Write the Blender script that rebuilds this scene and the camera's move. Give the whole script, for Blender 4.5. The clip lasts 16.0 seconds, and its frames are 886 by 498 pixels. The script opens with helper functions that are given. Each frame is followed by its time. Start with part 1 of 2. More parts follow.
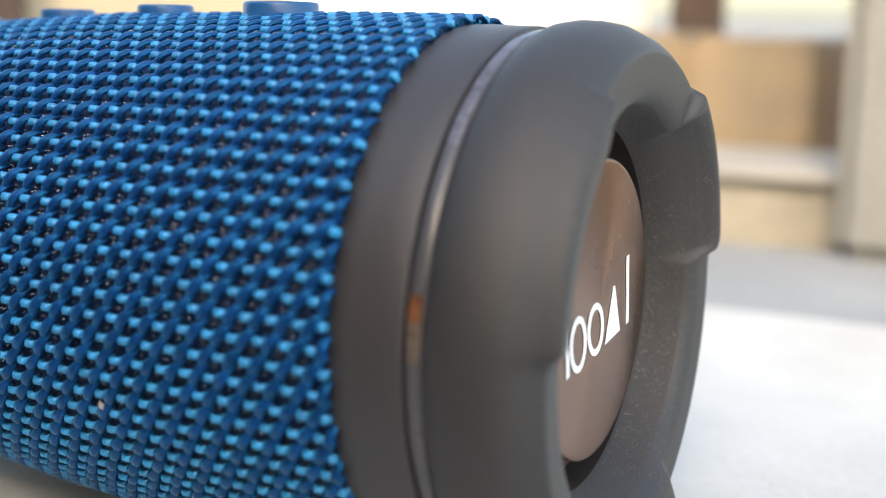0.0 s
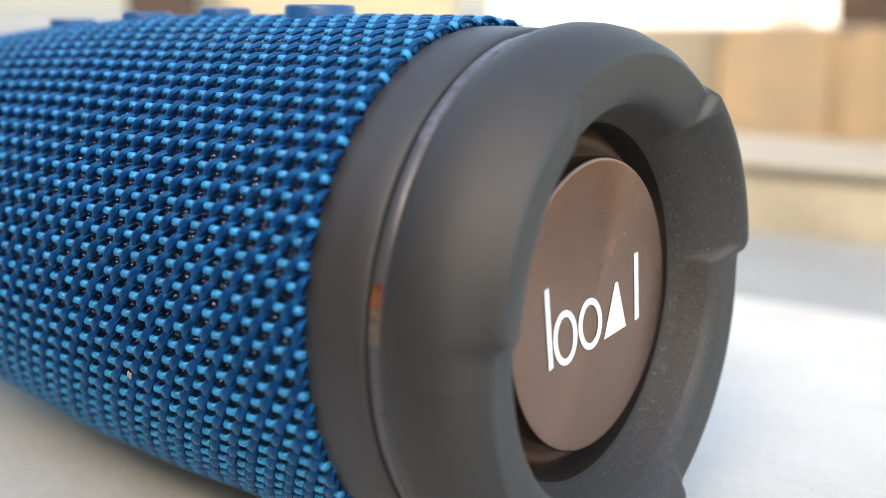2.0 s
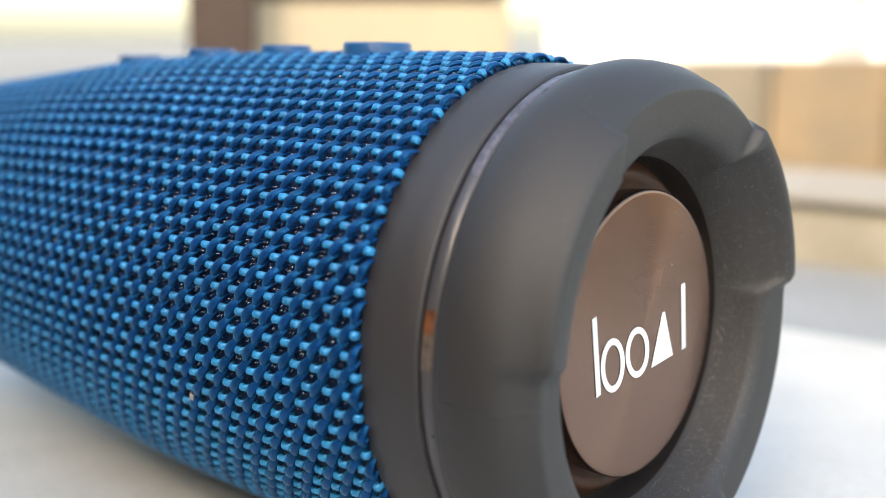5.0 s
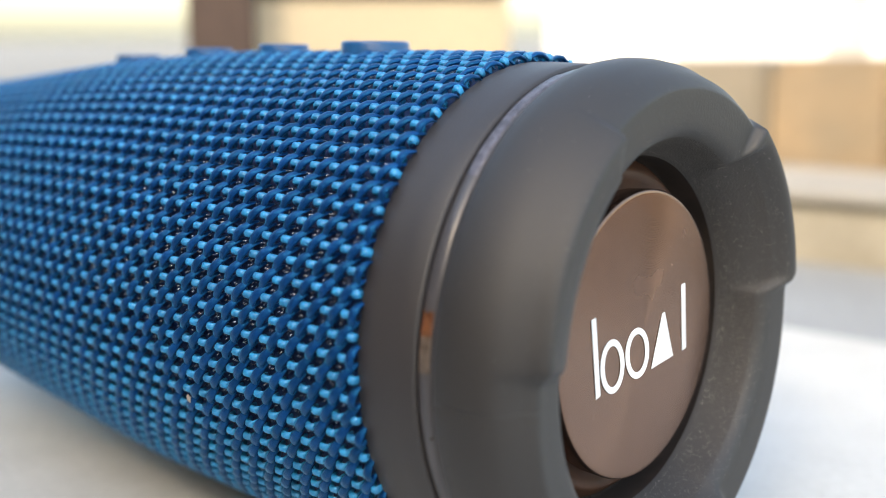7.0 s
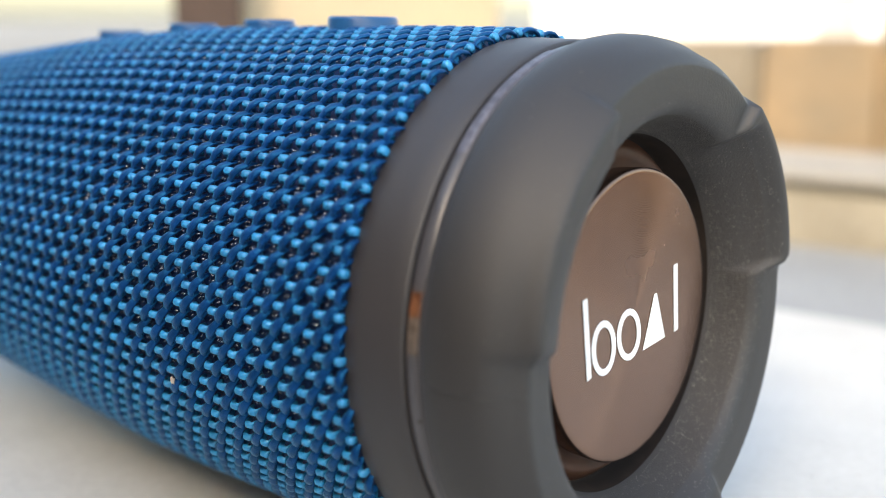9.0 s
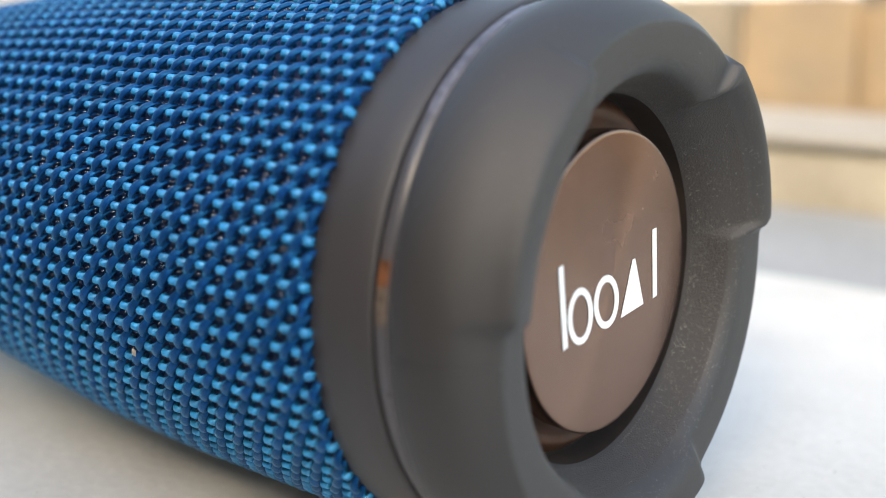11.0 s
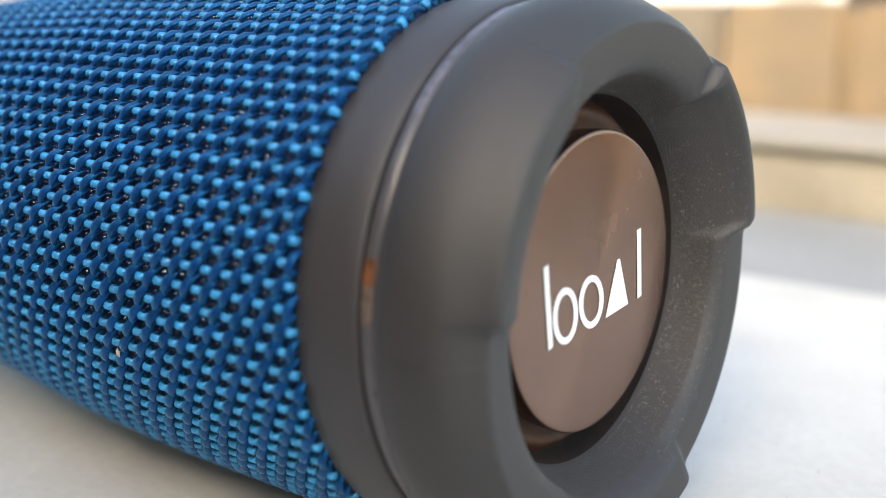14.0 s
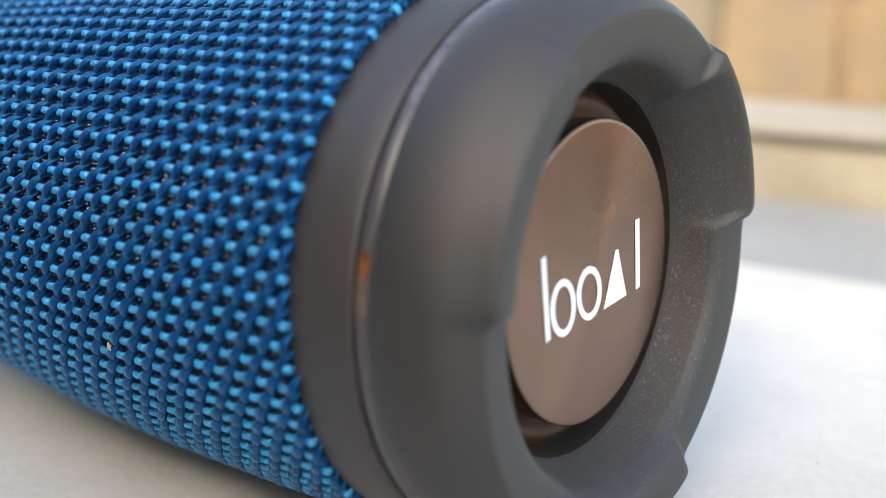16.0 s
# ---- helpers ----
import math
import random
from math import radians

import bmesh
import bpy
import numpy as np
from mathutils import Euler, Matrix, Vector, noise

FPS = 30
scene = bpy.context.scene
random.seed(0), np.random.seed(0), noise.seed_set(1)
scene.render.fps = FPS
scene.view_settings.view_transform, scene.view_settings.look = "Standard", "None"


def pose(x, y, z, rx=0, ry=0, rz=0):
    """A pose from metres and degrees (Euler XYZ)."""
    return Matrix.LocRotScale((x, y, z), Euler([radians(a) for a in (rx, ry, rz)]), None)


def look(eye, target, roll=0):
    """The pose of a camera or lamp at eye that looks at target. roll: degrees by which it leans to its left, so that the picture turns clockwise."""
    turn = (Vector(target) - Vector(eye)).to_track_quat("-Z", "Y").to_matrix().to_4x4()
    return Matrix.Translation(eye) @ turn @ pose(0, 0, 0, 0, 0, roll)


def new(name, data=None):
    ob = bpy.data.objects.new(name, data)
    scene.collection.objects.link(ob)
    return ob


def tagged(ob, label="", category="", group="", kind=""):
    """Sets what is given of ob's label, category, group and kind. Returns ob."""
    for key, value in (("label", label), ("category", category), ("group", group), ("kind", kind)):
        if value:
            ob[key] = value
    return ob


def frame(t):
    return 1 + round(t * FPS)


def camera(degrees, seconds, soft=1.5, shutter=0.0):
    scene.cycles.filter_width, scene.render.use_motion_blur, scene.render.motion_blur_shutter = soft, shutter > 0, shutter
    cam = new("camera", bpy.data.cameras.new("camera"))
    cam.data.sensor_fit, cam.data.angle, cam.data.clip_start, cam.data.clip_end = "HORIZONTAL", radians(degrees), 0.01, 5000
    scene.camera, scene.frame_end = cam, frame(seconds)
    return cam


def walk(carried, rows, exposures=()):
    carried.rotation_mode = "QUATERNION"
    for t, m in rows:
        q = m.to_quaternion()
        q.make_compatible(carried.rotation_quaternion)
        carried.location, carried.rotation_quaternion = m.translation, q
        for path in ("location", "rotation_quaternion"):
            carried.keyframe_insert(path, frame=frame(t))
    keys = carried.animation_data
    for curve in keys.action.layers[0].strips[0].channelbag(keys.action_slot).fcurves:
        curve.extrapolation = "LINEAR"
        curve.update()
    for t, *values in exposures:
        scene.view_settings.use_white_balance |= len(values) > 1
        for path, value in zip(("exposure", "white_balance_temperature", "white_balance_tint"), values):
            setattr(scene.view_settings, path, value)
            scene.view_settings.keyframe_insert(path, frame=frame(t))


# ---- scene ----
R = 0.042            # radius of the fabric tube at its end seam
AXIS = 1.06 * R      # height of the tube's axis over the slab

cam = camera(41.46, 16.0, soft=0.6)
cam.data.dof.use_dof = True
cam.data.dof.focus_distance = 0.181
cam.data.dof.aperture_fstop = 10.0
# seconds, eye in metres, turn in degrees
PATH = [
    (0.0, 0.07714, -0.16138, 0.08762, 78.663, -0.354, 27.176),
    (0.5, 0.07927, -0.16098, 0.08686, 78.560, -0.500, 28.244),
    (1.0, 0.08461, -0.16038, 0.08753, 78.639, -0.737, 31.269),
    (1.3, 0.09532, -0.15480, 0.08953, 78.034, -0.387, 33.699),
    (1.5, 0.10220, -0.15204, 0.08908, 78.368, -0.234, 35.588),
    (2.0, 0.10724, -0.15168, 0.08939, 78.225, 0.074, 37.317),
    (2.5, 0.10876, -0.15428, 0.08935, 78.496, 0.129, 38.465),
    (3.0, 0.10977, -0.15492, 0.08962, 78.860, 0.124, 39.227),
    (3.5, 0.11056, -0.15579, 0.08980, 79.199, 0.100, 39.636),
    (4.0, 0.11090, -0.15620, 0.09003, 79.433, 0.110, 39.857),
    (6.5, 0.11116, -0.15605, 0.09001, 80.103, 0.089, 39.974),
    (7.0, 0.11058, -0.15496, 0.09019, 79.724, 0.231, 39.990),
    (7.5, 0.11024, -0.15471, 0.08977, 79.668, 0.109, 39.928),
    (8.0, 0.10983, -0.15403, 0.08954, 79.484, 0.152, 39.845),
    (8.5, 0.10939, -0.15309, 0.08952, 79.281, 0.105, 39.617),
    (9.0, 0.10845, -0.15247, 0.08926, 78.820, 0.033, 39.451),
    (9.5, 0.10636, -0.14942, 0.08881, 78.135, 0.090, 39.280),
    (12.0, 0.10507, -0.14637, 0.08791, 76.798, 0.141, 37.949),
    (12.5, 0.10520, -0.14651, 0.08739, 77.067, 0.015, 37.909),
    (13.0, 0.10546, -0.14762, 0.08843, 76.917, 0.065, 37.722),
    (13.5, 0.10586, -0.14813, 0.08821, 77.283, -0.035, 37.619),
    (14.0, 0.10519, -0.14695, 0.08775, 77.210, -0.002, 37.592),
    (14.5, 0.10493, -0.14695, 0.08840, 76.923, -0.003, 37.463),
    (15.0, 0.10521, -0.14607, 0.08814, 76.924, 0.186, 37.654),
    (15.5, 0.10503, -0.14653, 0.08819, 76.873, 0.094, 37.503),
    (16.0, 0.10355, -0.14487, 0.08756, 76.643, 0.120, 37.335),
]
walk(cam, [(t, pose(x, y, z, rx, ry, rz)) for t, x, y, z, rx, ry, rz in PATH], exposures=[(0.0, 2.22, 7450, 8), (16.0, 2.22, 7450, 8)])

# ---- light ----
SUN_ELEVATION, SUN_TURN = radians(35), radians(162)
world = bpy.data.worlds.new("world")
scene.world = world
world.use_nodes = True
wn = world.node_tree
sky = wn.nodes.new("ShaderNodeTexSky")
sky.sky_type, sky.sun_disc = "NISHITA", False
sky.sun_elevation, sky.sun_rotation = SUN_ELEVATION, SUN_TURN
sky.air_density, sky.dust_density, sky.ozone_density = 1.1, 2.6, 0.8
wn.links.new(sky.outputs["Color"], wn.nodes["Background"].inputs["Color"])
wn.nodes["Background"].inputs["Strength"].default_value = 0.15
sun_data = bpy.data.lights.new("sun", "SUN")
sun_data.energy, sun_data.angle, sun_data.color = 0.29, radians(2.5), (1.0, 0.90, 0.76)
sun = new("sun", sun_data)
toward = Vector((math.cos(SUN_ELEVATION) * math.sin(SUN_TURN), math.cos(SUN_ELEVATION) * math.cos(SUN_TURN), math.sin(SUN_ELEVATION)))
sun.matrix_world = look(toward * 5, (0, 0, 0))


# ---- materials ----
def material(name, base, rough=0.6, metal=0.0, vary=0.15, scale=40.0, bump=0.1, bump_scale=400.0, coat=0.0, second=None, spec=0.5, island=0.0):
    """A surface with slow stains, fine grain and a grain relief; scales are per metre."""
    m = bpy.data.materials.new(name)
    m.use_nodes = True
    t = m.node_tree
    b = t.nodes["Principled BSDF"]
    tex = t.nodes.new("ShaderNodeTexCoord")
    slow = t.nodes.new("ShaderNodeTexNoise")
    slow.inputs["Scale"].default_value, slow.inputs["Detail"].default_value = scale, 5.0
    fine = t.nodes.new("ShaderNodeTexNoise")
    fine.inputs["Scale"].default_value, fine.inputs["Detail"].default_value = bump_scale, 4.0
    for n in (slow, fine):
        t.links.new(tex.outputs["Object"], n.inputs["Vector"])
    ramp = t.nodes.new("ShaderNodeValToRGB")
    other = second or tuple(c * (1 - 2 * vary) for c in base)
    ramp.color_ramp.elements[0].position, ramp.color_ramp.elements[0].color = 0.3, (*other, 1)
    ramp.color_ramp.elements[1].position, ramp.color_ramp.elements[1].color = 0.68, (*base, 1)
    t.links.new(slow.outputs["Fac"], ramp.inputs["Fac"])
    grain = t.nodes.new("ShaderNodeMapRange")
    grain.inputs["From Min"].default_value, grain.inputs["From Max"].default_value = 0.25, 0.75
    grain.inputs["To Min"].default_value, grain.inputs["To Max"].default_value = 1 - vary, 1 + vary
    t.links.new(fine.outputs["Fac"], grain.inputs["Value"])
    mix = t.nodes.new("ShaderNodeVectorMath")
    mix.operation = "SCALE"
    t.links.new(ramp.outputs["Color"], mix.inputs[0])
    t.links.new(grain.outputs["Result"], mix.inputs["Scale"])
    last = mix.outputs["Vector"]
    if island:
        geo = t.nodes.new("ShaderNodeNewGeometry")
        span = t.nodes.new("ShaderNodeMapRange")
        span.inputs["To Min"].default_value, span.inputs["To Max"].default_value = 1 - island, 1 + island
        t.links.new(geo.outputs["Random Per Island"], span.inputs["Value"])
        mul = t.nodes.new("ShaderNodeVectorMath")
        mul.operation = "SCALE"
        t.links.new(last, mul.inputs[0])
        t.links.new(span.outputs["Result"], mul.inputs["Scale"])
        last = mul.outputs["Vector"]
    t.links.new(last, b.inputs["Base Color"])
    rr = t.nodes.new("ShaderNodeMapRange")
    rr.inputs["To Min"].default_value, rr.inputs["To Max"].default_value = max(rough - 0.08, 0.02), min(rough + 0.08, 1)
    t.links.new(slow.outputs["Fac"], rr.inputs["Value"])
    t.links.new(rr.outputs["Result"], b.inputs["Roughness"])
    b.inputs["Metallic"].default_value = metal
    b.inputs["Coat Weight"].default_value = coat
    b.inputs["Specular IOR Level"].default_value = spec
    if bump:
        bp = t.nodes.new("ShaderNodeBump")
        bp.inputs["Strength"].default_value, bp.inputs["Distance"].default_value = bump, 0.0004
        t.links.new(fine.outputs["Fac"], bp.inputs["Height"])
        t.links.new(bp.outputs["Normal"], b.inputs["Normal"])
    return m


RUBBER = material("matte_rubber", (0.0175, 0.0158, 0.0148), 0.60, vary=0.10, scale=60, bump=0.15, bump_scale=2500, spec=0.75)
FUNNEL = material("grained_plastic", (0.0185, 0.0155, 0.0135), 0.6, vary=0.10, scale=80, bump=0.5, bump_scale=3500, spec=0.65)
BAND = material("band_rubber", (0.023, 0.020, 0.0205), 0.55, vary=0.06, scale=60, bump=0.12, bump_scale=2500, spec=0.75)
GLOSS = material("glossy_strip", (0.06, 0.058, 0.064), 0.36, vary=0.05, scale=80, bump=0.05, bump_scale=300, coat=0.25)
NAVY = material("navy_yarn", (0.001, 0.030, 0.136), 0.38, vary=0.2, scale=300, bump=0.22, bump_scale=4000, island=0.2, spec=0.9)
CYAN = material("cyan_yarn", (0.002, 0.25, 0.54), 0.45, vary=0.12, scale=300, bump=0.25, bump_scale=4000, island=0.15, spec=0.8)
MESH_BASE = material("woven_backing", (0.001, 0.028, 0.12), 0.6, vary=0.3, scale=600, bump=0.6, bump_scale=2500)
THREAD = material("fine_thread", (0.6, 0.7, 0.82), 0.25, 0.9, vary=0.2, scale=300, bump=0.0)
BUTTON = material("blue_button", (0.006, 0.080, 0.22), 0.35, vary=0.05, scale=100, bump=0.05)
COPPER = material("spun_copper_disc", (0.24, 0.152, 0.116), 0.25, 0.9, vary=0.05, scale=50, bump=0.0)
ROLL = material("brown_surround", (0.07, 0.027, 0.012), 0.55, vary=0.2, scale=90, bump=0.05)
SURROUND = material("recess_shade_black", (0.018, 0.012, 0.009), 0.8, vary=0.2, scale=90, bump=0.05, spec=0.25)
WHITE = material("white_print", (0.85, 0.85, 0.84), 0.5, vary=0.03, scale=100, bump=0.0)
DUST = material("pale_dust", (0.40, 0.37, 0.33), 0.9, vary=0.2, scale=500, bump=0.0)
SLAB = material("pale_slab", (0.53, 0.525, 0.49), 0.6, vary=0.06, scale=45, bump=0.6, bump_scale=420)
GREY_STRIP = material("grey_strip", (0.306, 0.315, 0.310), 0.8, vary=0.1, scale=12, bump=0.3, bump_scale=300)
STONE = material("tan_stone", (0.39, 0.285, 0.175), 0.85, vary=0.1, scale=26, bump=0.4, bump_scale=250, second=(0.27, 0.22, 0.155))
LEDGE = material("pale_ledge", (0.46, 0.43, 0.37), 0.8, vary=0.1, scale=15, bump=0.3, bump_scale=250)
BEIGE = material("weathered_beige_stone", (0.40, 0.36, 0.28), 0.85, vary=0.12, scale=22, bump=0.4, bump_scale=250, second=(0.27, 0.24, 0.185))
PLASTER = material("pale_plaster", (0.72, 0.71, 0.68), 0.85, vary=0.05, scale=6, bump=0.2, bump_scale=200)
BROWN = material("brown_timber", (0.085, 0.05, 0.035), 0.6, vary=0.2, scale=20, bump=0.3, bump_scale=150)
CREAM = material("cream_plaster", (0.558, 0.468, 0.324), 0.85, vary=0.08, scale=8, bump=0.2, bump_scale=200)
GREYTAN = material("greyish_tan_stone", (0.31, 0.27, 0.21), 0.85, vary=0.1, scale=18, bump=0.4, bump_scale=250)
UMBER = material("brown_stone", (0.36, 0.27, 0.20), 0.85, vary=0.12, scale=18, bump=0.4, bump_scale=250)
GREYWALL = material("blocker_grey", (0.11, 0.105, 0.10), 0.85, vary=0.08, scale=5, bump=0.2, bump_scale=100)
PANE = material("window_glass", (0.324, 0.378, 0.414), 0.15, vary=0.05, scale=6, bump=0.0)
PAINTED = material("brown_paint", (0.50, 0.24, 0.11), 0.6, vary=0.15, scale=6, bump=0.2, bump_scale=100)
EARTH = material("dusty_ground", (0.24, 0.23, 0.21), 0.9, vary=0.15, scale=3, bump=0.3, bump_scale=60)
POST = material("grey_green_paint", (0.30, 0.29, 0.26), 0.6, vary=0.08, scale=20, bump=0.2, bump_scale=200)


# a soft bloom of fibres on the yarn and of fine dust on the rubber
for soft_mat, weight, tint in ((NAVY, 0.38, (0.05, 0.52, 0.97, 1)), (CYAN, 0.2, (0.12, 0.62, 1.0, 1)), (RUBBER, 0.06, (0.8, 0.9, 1.0, 1)), (BAND, 0.07, (0.8, 0.9, 1.0, 1))):
    shader = soft_mat.node_tree.nodes["Principled BSDF"]
    shader.inputs["Sheen Weight"].default_value = weight
    shader.inputs["Sheen Roughness"].default_value = 0.4
    shader.inputs["Sheen Tint"].default_value = tint
    if weight > 0.3:
        shader.inputs["Specular Tint"].default_value = tint


# ---- builders ----
def part(name, bm, mat, parent=None, label="", smooth=True):
    me = bpy.data.meshes.new(name)
    bm.to_mesh(me)
    bm.free()
    me.materials.append(mat)
    if smooth:
        me.polygons.foreach_set("use_smooth", [True] * len(me.polygons))
    ob = new(name, me)
    if parent:
        ob.parent = parent
    return tagged(ob, label)


def from_lists(name, verts, faces, mat, parent=None, label="", smooth=True):
    me = bpy.data.meshes.new(name)
    me.from_pydata([tuple(v) for v in verts], [], faces)
    me.materials.append(mat)
    if smooth:
        me.polygons.foreach_set("use_smooth", [True] * len(me.polygons))
    ob = new(name, me)
    if parent:
        ob.parent = parent
    return tagged(ob, label)


def on_tube(x, r, deg):
    a = radians(deg)
    rise = float(np.interp(x, (-4.3, -2.6, -2.0, -1.2, -0.4, 0.0), (0.04, 0.034, 0.021, 0.003, 0.0, 0.0)))      # the soft tube sags a little in its middle
    return Vector((x * R, r * R * math.cos(a), AXIS + (rise + r * math.sin(a)) * R))


def revolve(name, profile, mat, parent, label="", steps=192, closed=False):
    """A surface of revolution round the tube's axis; profile(deg) gives (x, r) pairs in tube radii."""
    verts, faces = [], []
    count = len(profile(0.0))
    for i in range(steps):
        a = 360 * i / steps
        verts += [on_tube(x, r, a) for x, r in profile(a)]
    for i in range(steps):
        j = (i + 1) % steps
        for k in range(count if closed else count - 1):
            k2 = (k + 1) % count
            faces.append((i * count + k, j * count + k, j * count + k2, i * count + k2))
    return from_lists(name, verts, faces, mat, parent, label)


def box(name, x0, x1, y0, y1, z0, z1, mat, parent=None, label="", bevel=0.002):
    bm = bmesh.new()
    bmesh.ops.create_cube(bm, size=1)
    for v in bm.verts:
        v.co = Vector(((x0 + x1) / 2 + v.co.x * (x1 - x0), (y0 + y1) / 2 + v.co.y * (y1 - y0), (z0 + z1) / 2 + v.co.z * (z1 - z0)))
    if bevel:
        bmesh.ops.bevel(bm, geom=bm.edges[:], offset=bevel, segments=2, affect="EDGES")
    return part(name, bm, mat, parent, label, smooth=False)


# ---- setting ----
def sheet(name, size, z, mat, label):
    """The far ground, one sheet out to the horizon."""
    cuts = [-size, -size / 8, -4, -1, 0, 1, 4, size / 8, size]
    verts = [(x, y, z) for y in cuts for x in cuts]
    n = len(cuts)
    faces = [(j * n + i, j * n + i + 1, (j + 1) * n + i + 1, (j + 1) * n + i) for j in range(n - 1) for i in range(n - 1)]
    return tagged(from_lists(name, verts, faces, mat, smooth=False), label, "ground", kind="structure")


sheet("ground", 400, -0.05, EARTH, "dusty grey ground out to the horizon")
tagged(box("pavement", -1.2, 1.2, -0.11, 4.5 * R, -0.05, 0, SLAB), "pale smooth slab on which the speaker lies", "slab", kind="structure")
# a darker grey strip between the slab and the step
tagged(box("pavement_strip", -1.2, 1.2, 4.5 * R + 0.001, 7.3 * R, -0.05, -0.002, GREY_STRIP), "grey strip along the slab's edge", "pavement", kind="structure")
tagged(box("wall_step", -3.8 * R, 1.2, 7.3 * R + 0.001, 9.4 * R, -0.05, 0.539 * R, BEIGE, bevel=0.003), "weathered beige stone step at the foot of the wall", "step", kind="structure")
tagged(box("trim_ledge", -3.8 * R, 1.2, 7.23 * R, 9.4 * R, 0.54 * R, 0.66 * R, LEDGE, bevel=0.002), "thin pale stone ledge on the step", "ledge", kind="structure")
wall = tagged(new("wall_back"), "tan sandstone wall in warm low light", "wall", kind="structure")
box("block", -4.8 * R, -3.40 * R, 9.4 * R + 0.001, 11.4 * R, -0.05, 1.86 * R, GREYTAN, wall, "greyish tan stone block", bevel=0.004)
box("block", -3.38 * R, -1.9 * R, 9.4 * R + 0.003, 11.4 * R, -0.05, 1.88 * R, STONE, wall, "orange tan stone block", bevel=0.004)
box("block", -1.88 * R, -0.32 * R, 9.4 * R + 0.002, 11.4 * R, -0.05, 1.84 * R, STONE, wall, "orange tan stone block", bevel=0.004)
box("block", -0.30 * R, 1.2, 9.4 * R + 0.004, 11.4 * R, -0.05, 1.87 * R, UMBER, wall, "brownish stone block", bevel=0.004)

# unseen added wall, placed so its top's shadow crosses the slab behind the speaker
BLOCKER_TOP = 1.0
_drop = BLOCKER_TOP / math.tan(SUN_ELEVATION)
_edge_x, _edge_y = 0.03 + _drop * math.sin(SUN_TURN), 0.088 + _drop * math.cos(SUN_TURN)
BLOCKER_Y = _edge_y + (_edge_x - 0.35) * 0.364


def turned_box(name, cx, cy, turn, width, depth, z0, z1, mat, label, category, kind="", bevel=0.003):
    ob = box(name, -width / 2, width / 2, 0, depth, z0, z1, mat, bevel=bevel)
    ob.matrix_world = pose(cx, cy, 0, 0, 0, turn)
    return tagged(ob, label, category, kind=kind)


turned_box("post", 1.05 * R, 6.9 * R, 2, 1.6 * R, 2.1 * R, -0.002, 7 * R, POST, "grey-green painted post standing against the step", "post", bevel=0.006)
turned_box("timber_post", -2.34 * R, 11.6 * R, 15, 0.70 * R, 0.5 * R, -0.05, 8 * R, BROWN, "dark brown timber post behind the tan wall", "post")
turned_box("white_post", -3.3 * R, 11.6 * R, 21, 0.55 * R, 0.3 * R, -0.05, 8 * R, PLASTER, "pale painted post behind the tan wall", "post")
turned_box("timber_pillar", -9.0 * R, 5.9 * R, 51, 0.85 * R, 0.8 * R, -0.05, 9 * R, BROWN, "dark brown timber pillar", "pillar")
turned_box("cream_wall", -8.15 * R, 7.85 * R, 45, 3.5 * R, 1.2 * R, -0.05, 2.68 * R, CREAM, "low cream plastered wall", "wall", "structure")
turned_box("coping", -8.15 * R, 7.75 * R, 45, 3.6 * R, 1.4 * R, 2.69 * R, 2.8 * R, BROWN, "thin brown coping board on the cream wall", "coping", "structure", 0.001)
far = tagged(new("far_building"), "pale plastered building far behind the tan wall", "building")
far.matrix_world = pose(-2.6, 5.2, 0, 0, 0, 24)
box("wall", -0.85, 0.85, 0, 1.0, -0.05, 1.6, PLASTER, far, bevel=0.01)
box("roof", -0.9, 0.9, -0.05, 1.05, 1.605, 1.68, PLASTER, far, "flat pale roof slab", bevel=0.01)
for wx in (-0.62, -0.24, 0.12, 0.52):
    frame_part = box("window", wx, wx + 0.28, -0.03, -0.002, 0.25, 1.35, PLASTER, far, "pale window frame", bevel=0.004)
    box("pane", wx + 0.03, wx + 0.25, -0.036, -0.031, 0.28, 1.32, PANE, frame_part, "grey-blue window pane", bevel=0)
# unseen wall added behind the camera to keep sun off the speaker
turned_box("wall_blocker", 0.35, BLOCKER_Y, 160, 9.0, 0.25, -0.05, BLOCKER_TOP, GREYWALL, "dark grey wall added out of view to block sun", "wall", "structure")
# unseen brown board, added for the glossy strip and disc to reflect
turned_box("wall_reflected", 0.35, BLOCKER_Y + 0.04, 160, 9.0, 0.035, 0.0, 0.30, PAINTED, "brown board added out of view to be reflected", "dado", "structure")

# ---- speaker ----
speaker = tagged(new("portable_speaker"), "blue woven cylindrical speaker with black rubber end cap on slab", "speaker")


BODY = [(0.03, 0.97), (0.02, 1.0), (-0.1, 1.003), (-0.5, 1.006), (-1.1, 1.000), (-1.6, 0.987), (-2.1, 0.95), (-2.6, 0.906), (-3.2, 0.84), (-3.8, 0.775), (-4.15, 0.70), (-4.3, 0.62)]


def body_r(x):
    xs = [p[0] for p in BODY][::-1]
    rs = [p[1] for p in BODY][::-1]
    return float(np.interp(x, xs, rs))


revolve("fabric_backing", lambda a: [(x / 20.0, body_r(x / 20.0) - 0.022) for x in range(0, -87, -2)] + [(-4.32, 0.4), (-4.32, 0.001)], MESH_BASE, speaker, "dark woven backing under the yarn", 128)

ROWS_ROUND, PITCH = 88, 0.0982


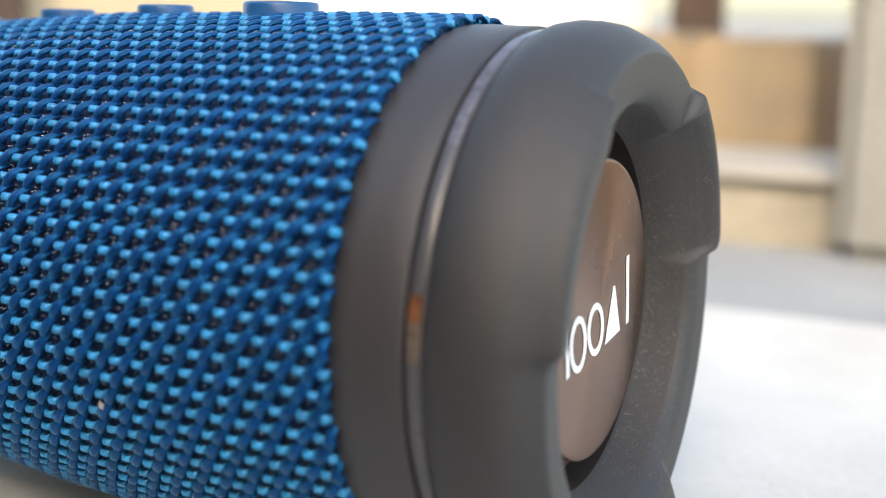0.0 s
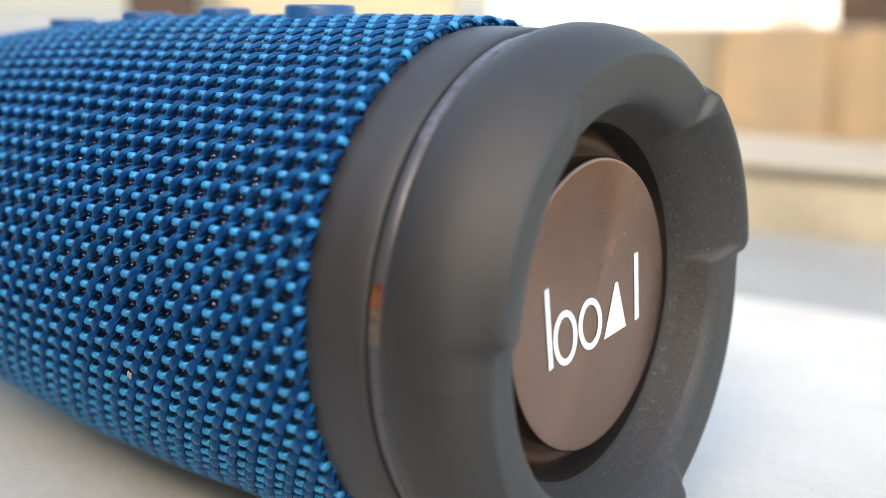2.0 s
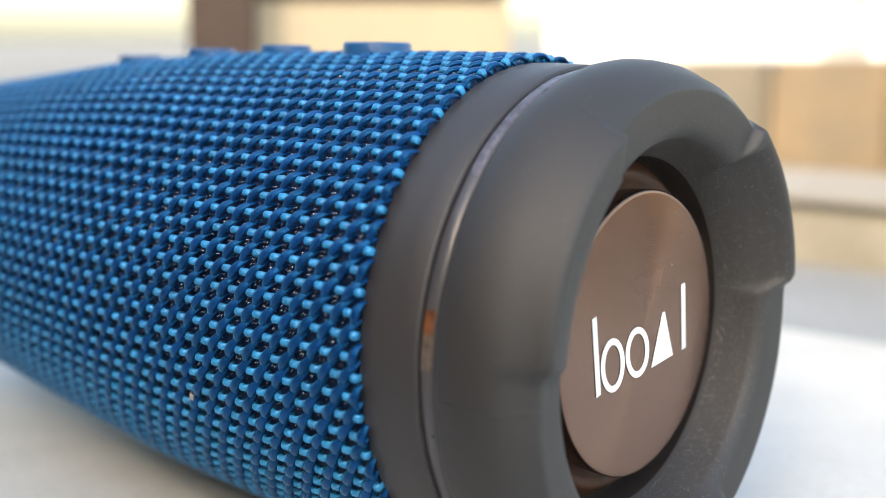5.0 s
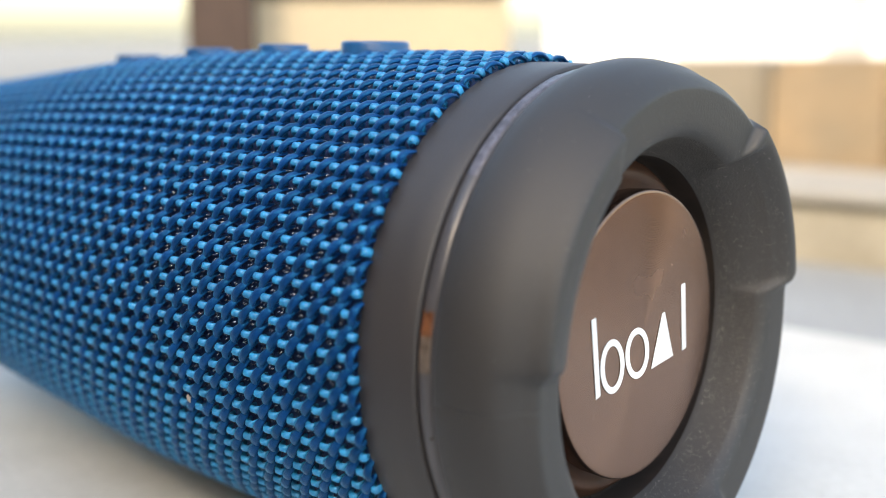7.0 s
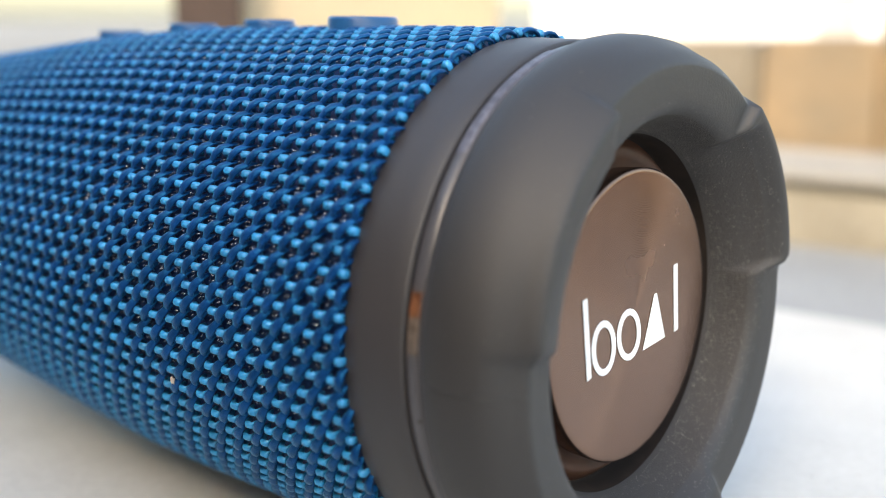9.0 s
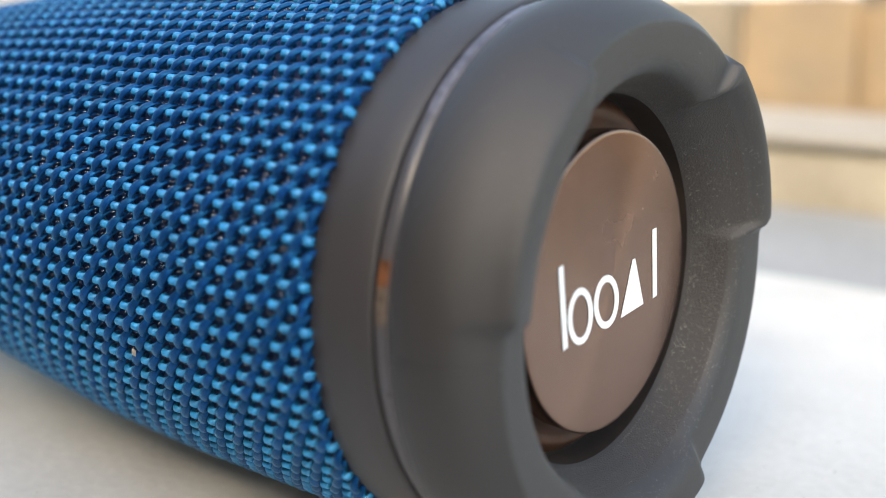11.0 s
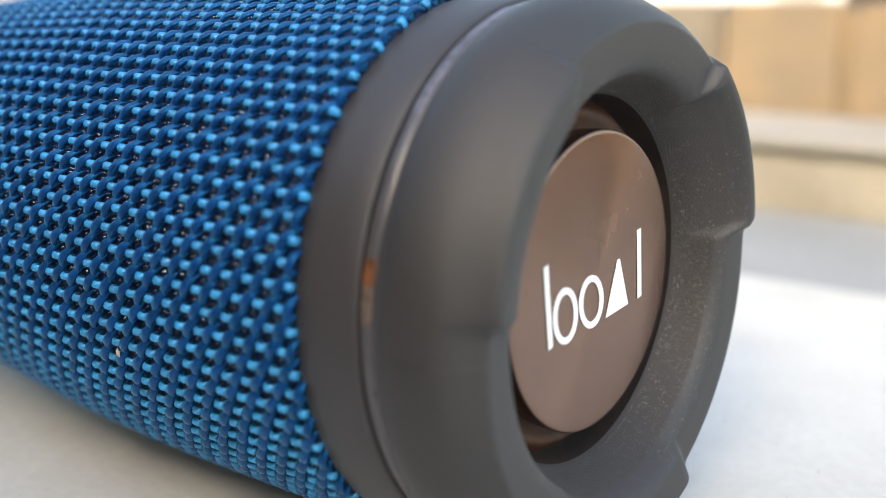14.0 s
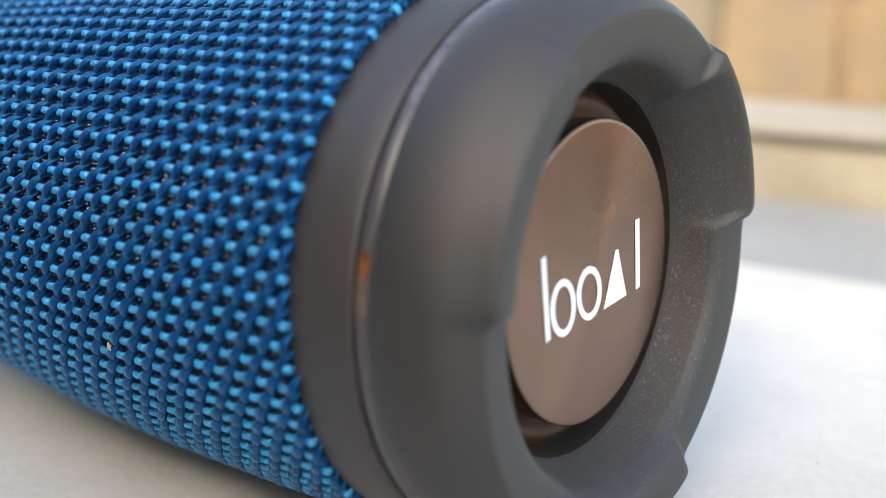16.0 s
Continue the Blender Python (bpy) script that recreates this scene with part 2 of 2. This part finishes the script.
def tube_strand(verts, faces, centre, half_w, half_h, out, side=5):
    """Lays a flattened round strand along the points of centre: (point, outward) pairs with widths."""
    base = len(verts)
    n = len(centre)
    for k in range(n):
        p = centre[k]
        d = (centre[min(k + 1, n - 1)] - centre[max(k - 1, 0)]).normalized()
        o = out[k]
        s = d.cross(o).normalized()
        for j in range(side):
            a = 2 * math.pi * j / side
            verts.append(p + s * (half_w[k] * math.cos(a)) + o * (half_h[k] * math.sin(a)))
    for k in range(n - 1):
        for j in range(side):
            j2 = (j + 1) % side
            faces.append((base + k * side + j, base + k * side + j2, base + (k + 1) * side + j2, base + (k + 1) * side + j))
    faces.append(tuple(base + j for j in range(side))[::-1])
    faces.append(tuple(base + (n - 1) * side + j for j in range(side)))


def weave():
    rng = random.Random(4)
    cy_v, cy_f, nv_v, nv_f, th_v, th_f = [], [], [], [], [], []
    step = 360 / ROWS_ROUND
    for i in range(ROWS_ROUND):
        deg = 149.3 + step * i
        for j in range(44):
            x = -0.003 - PITCH * j - (0.046 if i % 2 else 0.0)
            if x < -4.2:
                continue
            r0 = body_r(x)
            jx, jd = rng.uniform(-0.003, 0.003), rng.uniform(-0.12, 0.12)

            def at(dx, dd, lift):
                xx = min(x + jx + dx, 0.002)
                return on_tube(xx, body_r(min(xx, 0.0)) + lift - (0.010 if xx > -0.001 else 0.0), deg + jd + dd)

            def outward(dd):
                a = radians(deg + jd + dd)
                return Vector((0, math.cos(a), math.sin(a)))

            # the light stitch lies along the tube
            along = (-0.0240, -0.0215, -0.013, 0.013, 0.0215, 0.0240) if x < -0.02 else (-0.0340, -0.0310, -0.022, -0.011, -0.002, 0.002)
            c = [at(dx, 0, lf) for dx, lf in zip(along, (-0.012, 0.006, 0.016, 0.016, 0.006, -0.012) if x < -0.02 else (-0.012, 0.004, 0.013, 0.015, 0.013, 0.003))]
            w = [0.0115 * R, 0.0138 * R, 0.0145 * R, 0.0145 * R, 0.0138 * R, 0.0115 * R]
            if x > -0.02:
                w = [v * 1.1 for v in w]
            tube_strand(cy_v, cy_f, c, w, [v * 0.8 for v in w], [outward(0)] * 6, 8)
            # the dark yarn slants up beside it, from one row into the next
            reach, shift = (0.4, 0.034) if x + 0.050 > -0.012 else (1.0, 0.046)
            if x > -0.02:
                continue
            path = [(-0.040, 0.74, -0.020), (-0.029, 0.52, 0.006), (-0.010, 0.19, 0.020), (0.011, -0.15, 0.021), (0.032, -0.50, 0.008), (0.048, -0.78, -0.016)]
            path = [(dx * reach + shift, dd * step, lf) for dx, dd, lf in path]
            c = [at(*q) for q in path]
            w = [0.007 * R, 0.0150 * R, 0.0185 * R, 0.0185 * R, 0.0140 * R, 0.006 * R]
            tube_strand(nv_v, nv_f, c, w, [v * 0.55 for v in w], [outward(q[1]) for q in path], 8)
            # fine threads in the gap
            for off in (-0.046, -0.037, -0.028):
                for d0 in (0.26, 0.50):
                    if rng.random() < 0.3:
                        continue
                    o2, d1 = off + rng.uniform(-0.004, 0.004), d0 + rng.uniform(-0.04, 0.04)
                    c = [at(o2 - 0.003, (d1 + 0.18) * step, -0.014), at(o2, (d1 + 0.09) * step, -0.004), at(o2 + 0.003, d1 * step, -0.014)]
                    tube_strand(th_v, th_f, c, [0.0016 * R] * 3, [0.0016 * R] * 3, [outward(0)] * 3, 4)
    tagged(from_lists("light_yarn", cy_v, cy_f, CYAN, speaker, "bright cyan-blue yarn stitches"), kind="stuff")
    tagged(from_lists("dark_yarn", nv_v, nv_f, NAVY, speaker, "royal blue slanting yarn"), kind="stuff")
    tagged(from_lists("fine_threads", th_v, th_f, THREAD, speaker, "fine glinting threads in the gaps"), kind="stuff")


weave()

revolve("end_band", lambda a: [(-0.03, 0.95), (-0.012, 0.985), (0.0, 0.993), (0.06, 0.993), (0.15, 0.990), (0.228, 0.988), (0.236, 0.984), (0.239, 0.974), (0.239, 0.90)], BAND, speaker, "smooth black rubber band")
revolve("groove_strip", lambda a: [(0.2430, 0.92), (0.2440, 0.968), (0.249, 0.976), (0.272, 0.9785), (0.295, 0.976), (0.3005, 0.968), (0.3015, 0.92)], GLOSS, speaker, "glossy dark strip in the groove")


def ramp_step(a, edge, width):
    return 1 / (1 + math.exp(max(-60.0, min(60.0, -(a - edge) / width * 4))))


def lobe(a):
    """1 on the raised parts of the rim, 0 between them."""
    a = (a + 120) % 360 - 120
    left = ramp_step(a, 121.0, 1.2) * (1 - ramp_step(a, 176.0, 2.6))
    right = ramp_step(a, 5.5, 2.6) * (1 - ramp_step(a, 53.5, 1.3))
    foot = ramp_step(a, -118.0, 3.0) * (1 - ramp_step(a, -62.0, 3.0))
    return left + right, foot


def cap_profile(a):
    w, foot = lobe(a)
    g = w + 0.95 * foot
    b = (a + 120) % 360 - 120
    k = 0.022 * foot
    q = 0.028 * max(-math.cos(radians(a)), 0.0)
    e = 0.872 + 0.034 * abs(math.sin(radians(a))) + 0.014 * max(math.cos(radians(a)), 0.0)      # where the side turns into the face
    wr = ramp_step(b, 5.5, 2.6) * (1 - ramp_step(b, 51.5, 3.5))      # the lobe that slopes straight into the funnel

    def raised(lean):
        """The lobe's height further in: its upper end leans away from the radius."""
        ws, fs = lobe(a - lean if b > 90 and b < 150 else a)
        return ws + 0.95 * fs

    g1, g2, g3, g4 = raised(1.2), raised(3.0), raised(4.6), raised(5.4)
    face = [(0.6465 + 0.046 * g1, e - 0.03), (0.643 + 0.043 * g2, 0.83 - 0.3 * q), (0.638 + 0.038 * g3, 0.793 + 0.010 * g - q), (0.631 + 0.031 * g4, 0.770 + 0.020 * g - q), (0.615 + 0.022 * g4, 0.751 + 0.020 * g - q),
            (0.59, 0.734 + 0.014 * g - q), (0.55, 0.715 + 0.005 * g - 0.7 * q)]
    slope = [(0.696, e - 0.014), (0.691, e - 0.023), (0.682, e - 0.034), (0.669, e - 0.046), (0.652, e - 0.059), (0.630, e - 0.075), (0.575, 0.750)]
    face = [(x0 + (x1 - x0) * wr, r0 + (r1 - r0) * wr) for (x0, r0), (x1, r1) in zip(face, slope)]
    return [(0.302, 0.90), (0.3045, 0.955), (0.307, 0.972), (0.318, 0.988), (0.345, 1.003), (0.40, 1.012 + k * 0.3), (0.46, 1.009 + k), (0.52, 0.997 + k), (0.575, 0.970 + k + 0.004 * g),
            (0.606 + 0.014 * g, e + 0.048 + k + 0.004 * g), (0.630 + 0.029 * g, e + 0.027 + k + 0.006 * g), (0.6445 + 0.0445 * g, e + 0.011 + k + 0.007 * g), (0.6495 + 0.0470 * g, e + 0.004 + k + 0.004 * g), (0.650 + 0.0475 * g, e - 0.003 + k + 0.001 * g),
            *face, (0.50, 0.690 - 0.3 * q), (0.47, 0.673), (0.455, 0.664), (0.449, 0.660), (0.442, 0.657), (0.36, 0.66)]


cap = revolve("end_cap", lambda a: cap_profile(a)[:-2], RUBBER, speaker, "matte black rubber end cap with raised lobes and grained funnel", 720)
cap.data.materials.append(FUNNEL)
rows_in = len(cap_profile(0.0)) - 3
cap.data.polygons.foreach_set("material_index", [1 if i % rows_in >= 19 else 0 for i in range(len(cap.data.polygons))])
# the wall's black colour paints in the shade deep in the recess
revolve("recess_wall", lambda a: [(0.4495, 0.6602), (0.444, 0.6575), (0.345, 0.655), (0.34, 0.645)], SURROUND, speaker, "driver recess wall, blackened for the shade inside")
surround = revolve("driver_surround", lambda a: [(0.34, 0.645), (0.352, 0.632), (0.380, 0.612), (0.395, 0.59), (0.38, 0.565), (0.375, 0.54), (0.375, 0.50)], ROLL, speaker, "brown rolled driver surround")
disc = revolve("driver_disc", lambda a: [(0.40, 0.536), (0.47, 0.5405), (0.486, 0.541), (0.491, 0.538), (0.4935, 0.533), (0.494, 0.52), (0.494, 0.4), (0.494, 0.2), (0.494, 0.001)], COPPER, speaker, "spun copper-brown metal disc")


def flat_shape(outline, holes=()):
    """A thin raised plate on the disc: outline and holes are (across, up) loops in tube radii."""
    bm = bmesh.new()
    edges = []
    for loop in (outline, *holes):
        vs = [bm.verts.new((0.4955 * R, y * R, AXIS + z * R)) for y, z in loop]
        edges += [bm.edges.new((vs[i], vs[(i + 1) % len(vs)])) for i in range(len(vs))]
    bmesh.ops.triangle_fill(bm, edges=edges, use_beauty=True)
    bmesh.ops.recalc_face_normals(bm, faces=bm.faces[:])
    top = bmesh.ops.extrude_face_region(bm, geom=bm.faces[:])
    bmesh.ops.translate(bm, verts=[v for v in top["geom"] if isinstance(v, bmesh.types.BMVert)], vec=(0.002 * R, 0, 0))
    bmesh.ops.recalc_face_normals(bm, faces=bm.faces[:])
    return bm


def oval(cy, cz, ry, rz, lean=0.0):
    return [(cy + ry * math.cos(t) - lean * rz * math.sin(t), cz + rz * math.sin(t)) for t in [2 * math.pi * i / 40 for i in range(40)]]


MARK = [("logo_bar", [(-0.352, 0.122), (-0.324, 0.127), (-0.284, -0.165), (-0.312, -0.172)], ()),
        ("logo_ring", oval(-0.207, -0.075, 0.080, 0.102, 0.10), (oval(-0.207, -0.075, 0.053, 0.077, 0.10),)),
        ("logo_ring", oval(-0.036, -0.062, 0.084, 0.098, 0.10), (oval(-0.036, -0.062, 0.056, 0.073, 0.10),)),
        ("logo_wedge", [(0.068, -0.145), (0.232, -0.128), (0.158, 0.058), (0.140, 0.057)], ()),
        ("logo_bar", [(0.280, 0.143), (0.310, 0.146), (0.334, -0.118), (0.304, -0.123)], ())]
for name, outline, holes in MARK:
    part(name, flat_shape(outline, holes), WHITE, disc, "white printed mark", smooth=False)


# copper disc turned on a lathe: the sheen runs round the centre
ct = COPPER.node_tree
tangent = ct.nodes.new("ShaderNodeTangent")
tangent.direction_type, tangent.axis = "RADIAL", "X"
cb = ct.nodes["Principled BSDF"]
cb.inputs["Anisotropic"].default_value = 1.0
cb.inputs["Anisotropic Rotation"].default_value = 0.0
place = ct.nodes.new("ShaderNodeMapping")
place.inputs["Location"].default_value = (0, 0, -AXIS)
where = ct.nodes.new("ShaderNodeTexCoord")
rings = ct.nodes.new("ShaderNodeTexWave")
rings.wave_type, rings.rings_direction = "RINGS", "X"
rings.inputs["Scale"].default_value, rings.inputs["Distortion"].default_value = 1200, 0.0
groove = ct.nodes.new("ShaderNodeBump")
groove.inputs["Strength"].default_value, groove.inputs["Distance"].default_value = 0.06, 0.0001
ct.links.new(where.outputs["Object"], place.inputs["Vector"])
ct.links.new(place.outputs["Vector"], rings.inputs["Vector"])
ct.links.new(rings.outputs["Fac"], groove.inputs["Height"])
ct.links.new(groove.outputs["Normal"], cb.inputs["Normal"])
ct.links.new(tangent.outputs["Tangent"], cb.inputs["Tangent"])


def button(x):
    """A round raised button on the top line of the tube."""
    deg, n = 89.0, 40
    a = radians(deg)
    up, side = Vector((0, math.cos(a), math.sin(a))), Vector((0, -math.sin(a), math.cos(a)))
    top = body_r(x) + (0.066 if x > -1 else 0.058)
    size = 0.90 if x > -1 else 0.70
    rings = [(0.168, -0.09), (0.164, -0.012), (0.160, -0.003), (0.152, 0.0), (0.140, -0.004), (0.10, -0.008), (0.001, -0.008)]
    verts, faces = [], []
    for rad, h in rings:
        for i in range(n):
            t = 2 * math.pi * i / n
            verts.append(on_tube(x, top + h, deg) + Vector((rad * size * R * math.cos(t), 0, 0)) + side * (rad * size * R * math.sin(t)))
    for k in range(len(rings) - 1):
        for i in range(n):
            j = (i + 1) % n
            faces.append((k * n + i, k * n + j, (k + 1) * n + j, (k + 1) * n + i))
    return from_lists("button", verts, faces, BUTTON, speaker, "raised blue rubber button")


for x in (-0.855, -1.43, -1.97, -2.54):
    button(x)

# mould seam across the cap's side
seam_v, seam_f = [], []
line = cap_profile(182.5)[4:13]
cs = [on_tube(x, r + 0.001, 182.6 + 0.5 * (x - 0.35) / 0.3) for x, r in line]
tube_strand(seam_v, seam_f, cs, [0.0035 * R] * len(cs), [0.003 * R] * len(cs), [Vector((0, -1, 0))] * len(cs), 6)
from_lists("mould_seam", seam_v, seam_f, RUBBER, speaker, "fine raised mould seam")

# pin hole in the groove
hv, hf = [], []
pin = on_tube(0.287, 0.9765, -169.3)
for k in range(14):
    t = 2 * math.pi * k / 14
    hv.append(pin + Vector((0.008 * R * math.cos(t), 0, 0.011 * R * math.sin(t))))
hv += [v + Vector((0, 0.004 * R, 0)) for v in hv]
hf = [tuple(range(14))] + [(i, (i + 1) % 14, 14 + (i + 1) % 14, 14 + i) for i in range(14)]
from_lists("pin_hole", hv, hf, SURROUND, speaker, "small dark pin hole", smooth=False)


def specks(name, spots, mat, label):
    """Tiny irregular grains lying on a surface: spots are (place, outward, size)."""
    rng = random.Random(9)
    verts, faces = [], []
    for p, o, size in spots:
        s1 = o.orthogonal().normalized()
        s2 = o.cross(s1)
        turn, long = rng.uniform(0, 3.14), rng.uniform(1.0, 2.2)
        d1 = (s1 * math.cos(turn) + s2 * math.sin(turn)) * size * long
        d2 = (s2 * math.cos(turn) - s1 * math.sin(turn)) * size
        b = len(verts)
        verts += [p + d1, p + d2 * 0.8, p - d1, p - d2, p + o * size * 0.6]
        faces += [(b, b + 1, b + 4), (b + 1, b + 2, b + 4), (b + 2, b + 3, b + 4), (b + 3, b, b + 4)]
    return tagged(from_lists(name, verts, faces, mat, speaker, label), kind="stuff")


def cap_spot(deg, k):
    """A place and its outward direction between points of the cap's profile."""
    pr = cap_profile(deg)
    i = int(k)
    (x0, r0), (x1, r1) = pr[i], pr[i + 1]
    f = k - i
    a = radians(deg)
    d = Vector((x1 - x0, r1 - r0)).normalized()
    o = Vector((-d.y, d.x * math.cos(a), d.x * math.sin(a)))
    return on_tube(x0 + (x1 - x0) * f, r0 + (r1 - r0) * f, deg), o


rng = random.Random(21)
spots = []
for i in range(5200):
    k = rng.uniform(19.0, 22.4) if rng.random() < 0.75 else rng.uniform(16.0, 19.0)
    spots.append((*cap_spot(rng.uniform(-125, 125), k), rng.choice((0.000022, 0.000026, 0.00003, 0.00005)) * rng.uniform(0.7, 1.2)))
for i in range(170):
    spots.append((*cap_spot(rng.uniform(60, 260), rng.uniform(5, 17)), 0.00005 * rng.uniform(0.6, 1.3)))
specks("dust", spots, DUST, "pale dust grains on the rubber")
spots = []
for i in range(320):
    rad, t = 0.53 * math.sqrt(rng.random()), rng.uniform(0, 6.283)
    spots.append((Vector((0.4942 * R, rad * R * math.cos(t), AXIS + rad * R * math.sin(t))), Vector((1, 0, 0)), 0.00005 * rng.uniform(0.5, 1.1)))
specks("disc_dust", spots, DUST, "pale dust grains on the copper disc")
lint = on_tube(-0.935, body_r(-0.935) + 0.02, -163.4)
specks("lint", [(lint + Vector((rng.uniform(-1, 1), -0.3, rng.uniform(-1, 1))) * 0.00036, Vector((0, -1, 0)), 0.00034) for i in range(7)], DUST, "scrap of pale lint on the yarn")


def inlay(d0, d1, mat, label):
    """A patch of reflection painted as colour, following the strip's curve."""
    rnd = random.Random(int(d0 * 10))
    n, xs = 14, (0.2475, 0.252, 0.262, 0.272, 0.282, 0.292, 0.2965)
    verts, faces = [], []
    for i in range(n + 1):
        d = d0 + (d1 - d0) * i / n
        for k, x in enumerate(xs):
            r = 0.9800 if 0 < k < 6 else 0.972
            wob = rnd.uniform(-0.25, 0.25) if i in (0, n) else 0.0
            verts.append(on_tube(x + rnd.uniform(-0.0008, 0.0008), r, d + wob))
    m = len(xs)
    for i in range(n):
        for k in range(m - 1):
            faces.append((i * m + k, (i + 1) * m + k, (i + 1) * m + k + 1, i * m + k + 1))
    return from_lists("strip_reflection", verts, faces, mat, speaker, label)


# what the glossy strip mirrors, painted on as brown and grey patches
REFLECTION_A = material("amber_reflection", (0.17, 0.062, 0.026), 0.28, vary=0.3, scale=900, bump=0.05, bump_scale=3000)
REFLECTION_B = material("pale_reflection", (0.15, 0.115, 0.09), 0.3, vary=0.3, scale=900, bump=0.05, bump_scale=3000)
HIGHLIGHT_C = material("grey_highlight", (0.13, 0.13, 0.165), 0.4, vary=0.35, scale=700, bump=0.3, bump_scale=2500)
# the sky's highlight along the strip's upper part, put in as pale colour
inlay(103.0, 139.0, HIGHLIGHT_C, "pale grey highlight painted on the groove strip")
inlay(166.4, 171.0, REFLECTION_A, "amber-brown reflection painted on the groove strip")
inlay(171.02, 178.0, REFLECTION_B, "pale brown reflection painted on the groove strip")

# grit and tiny chips lying on the slab in front of the speaker
GRIT = material("dark_grit", (0.16, 0.145, 0.12), 0.9, vary=0.3, scale=500, bump=0.0)
rng = random.Random(33)
gv, gf = [], []
for i in range(2600):
    px, py = rng.uniform(-0.26, 0.14), rng.uniform(-0.16, 0.16)
    if abs(py) < 0.2 * R and px < 0.7 * R:
        continue
    size = 0.00006 * rng.choice((1, 1, 1, 1.6, 2.4)) * rng.uniform(0.7, 1.4)
    turn, n, b = rng.uniform(0, 6.28), 6, len(gv)
    for k in range(n):
        t = turn + 6.283 * k / n
        rad = size * rng.uniform(0.6, 1.5)
        gv.append(Vector((px + rad * 1.4 * math.cos(t), py + rad * math.sin(t), 0.00002)))
    gv.append(Vector((px, py, size * 0.35)))
    gf += [(b + k, b + (k + 1) % n, b + n) for k in range(n)]
tagged(from_lists("grit", gv, gf, GRIT), "fine dark grit strewn over the pale slab", "grit", kind="stuff")
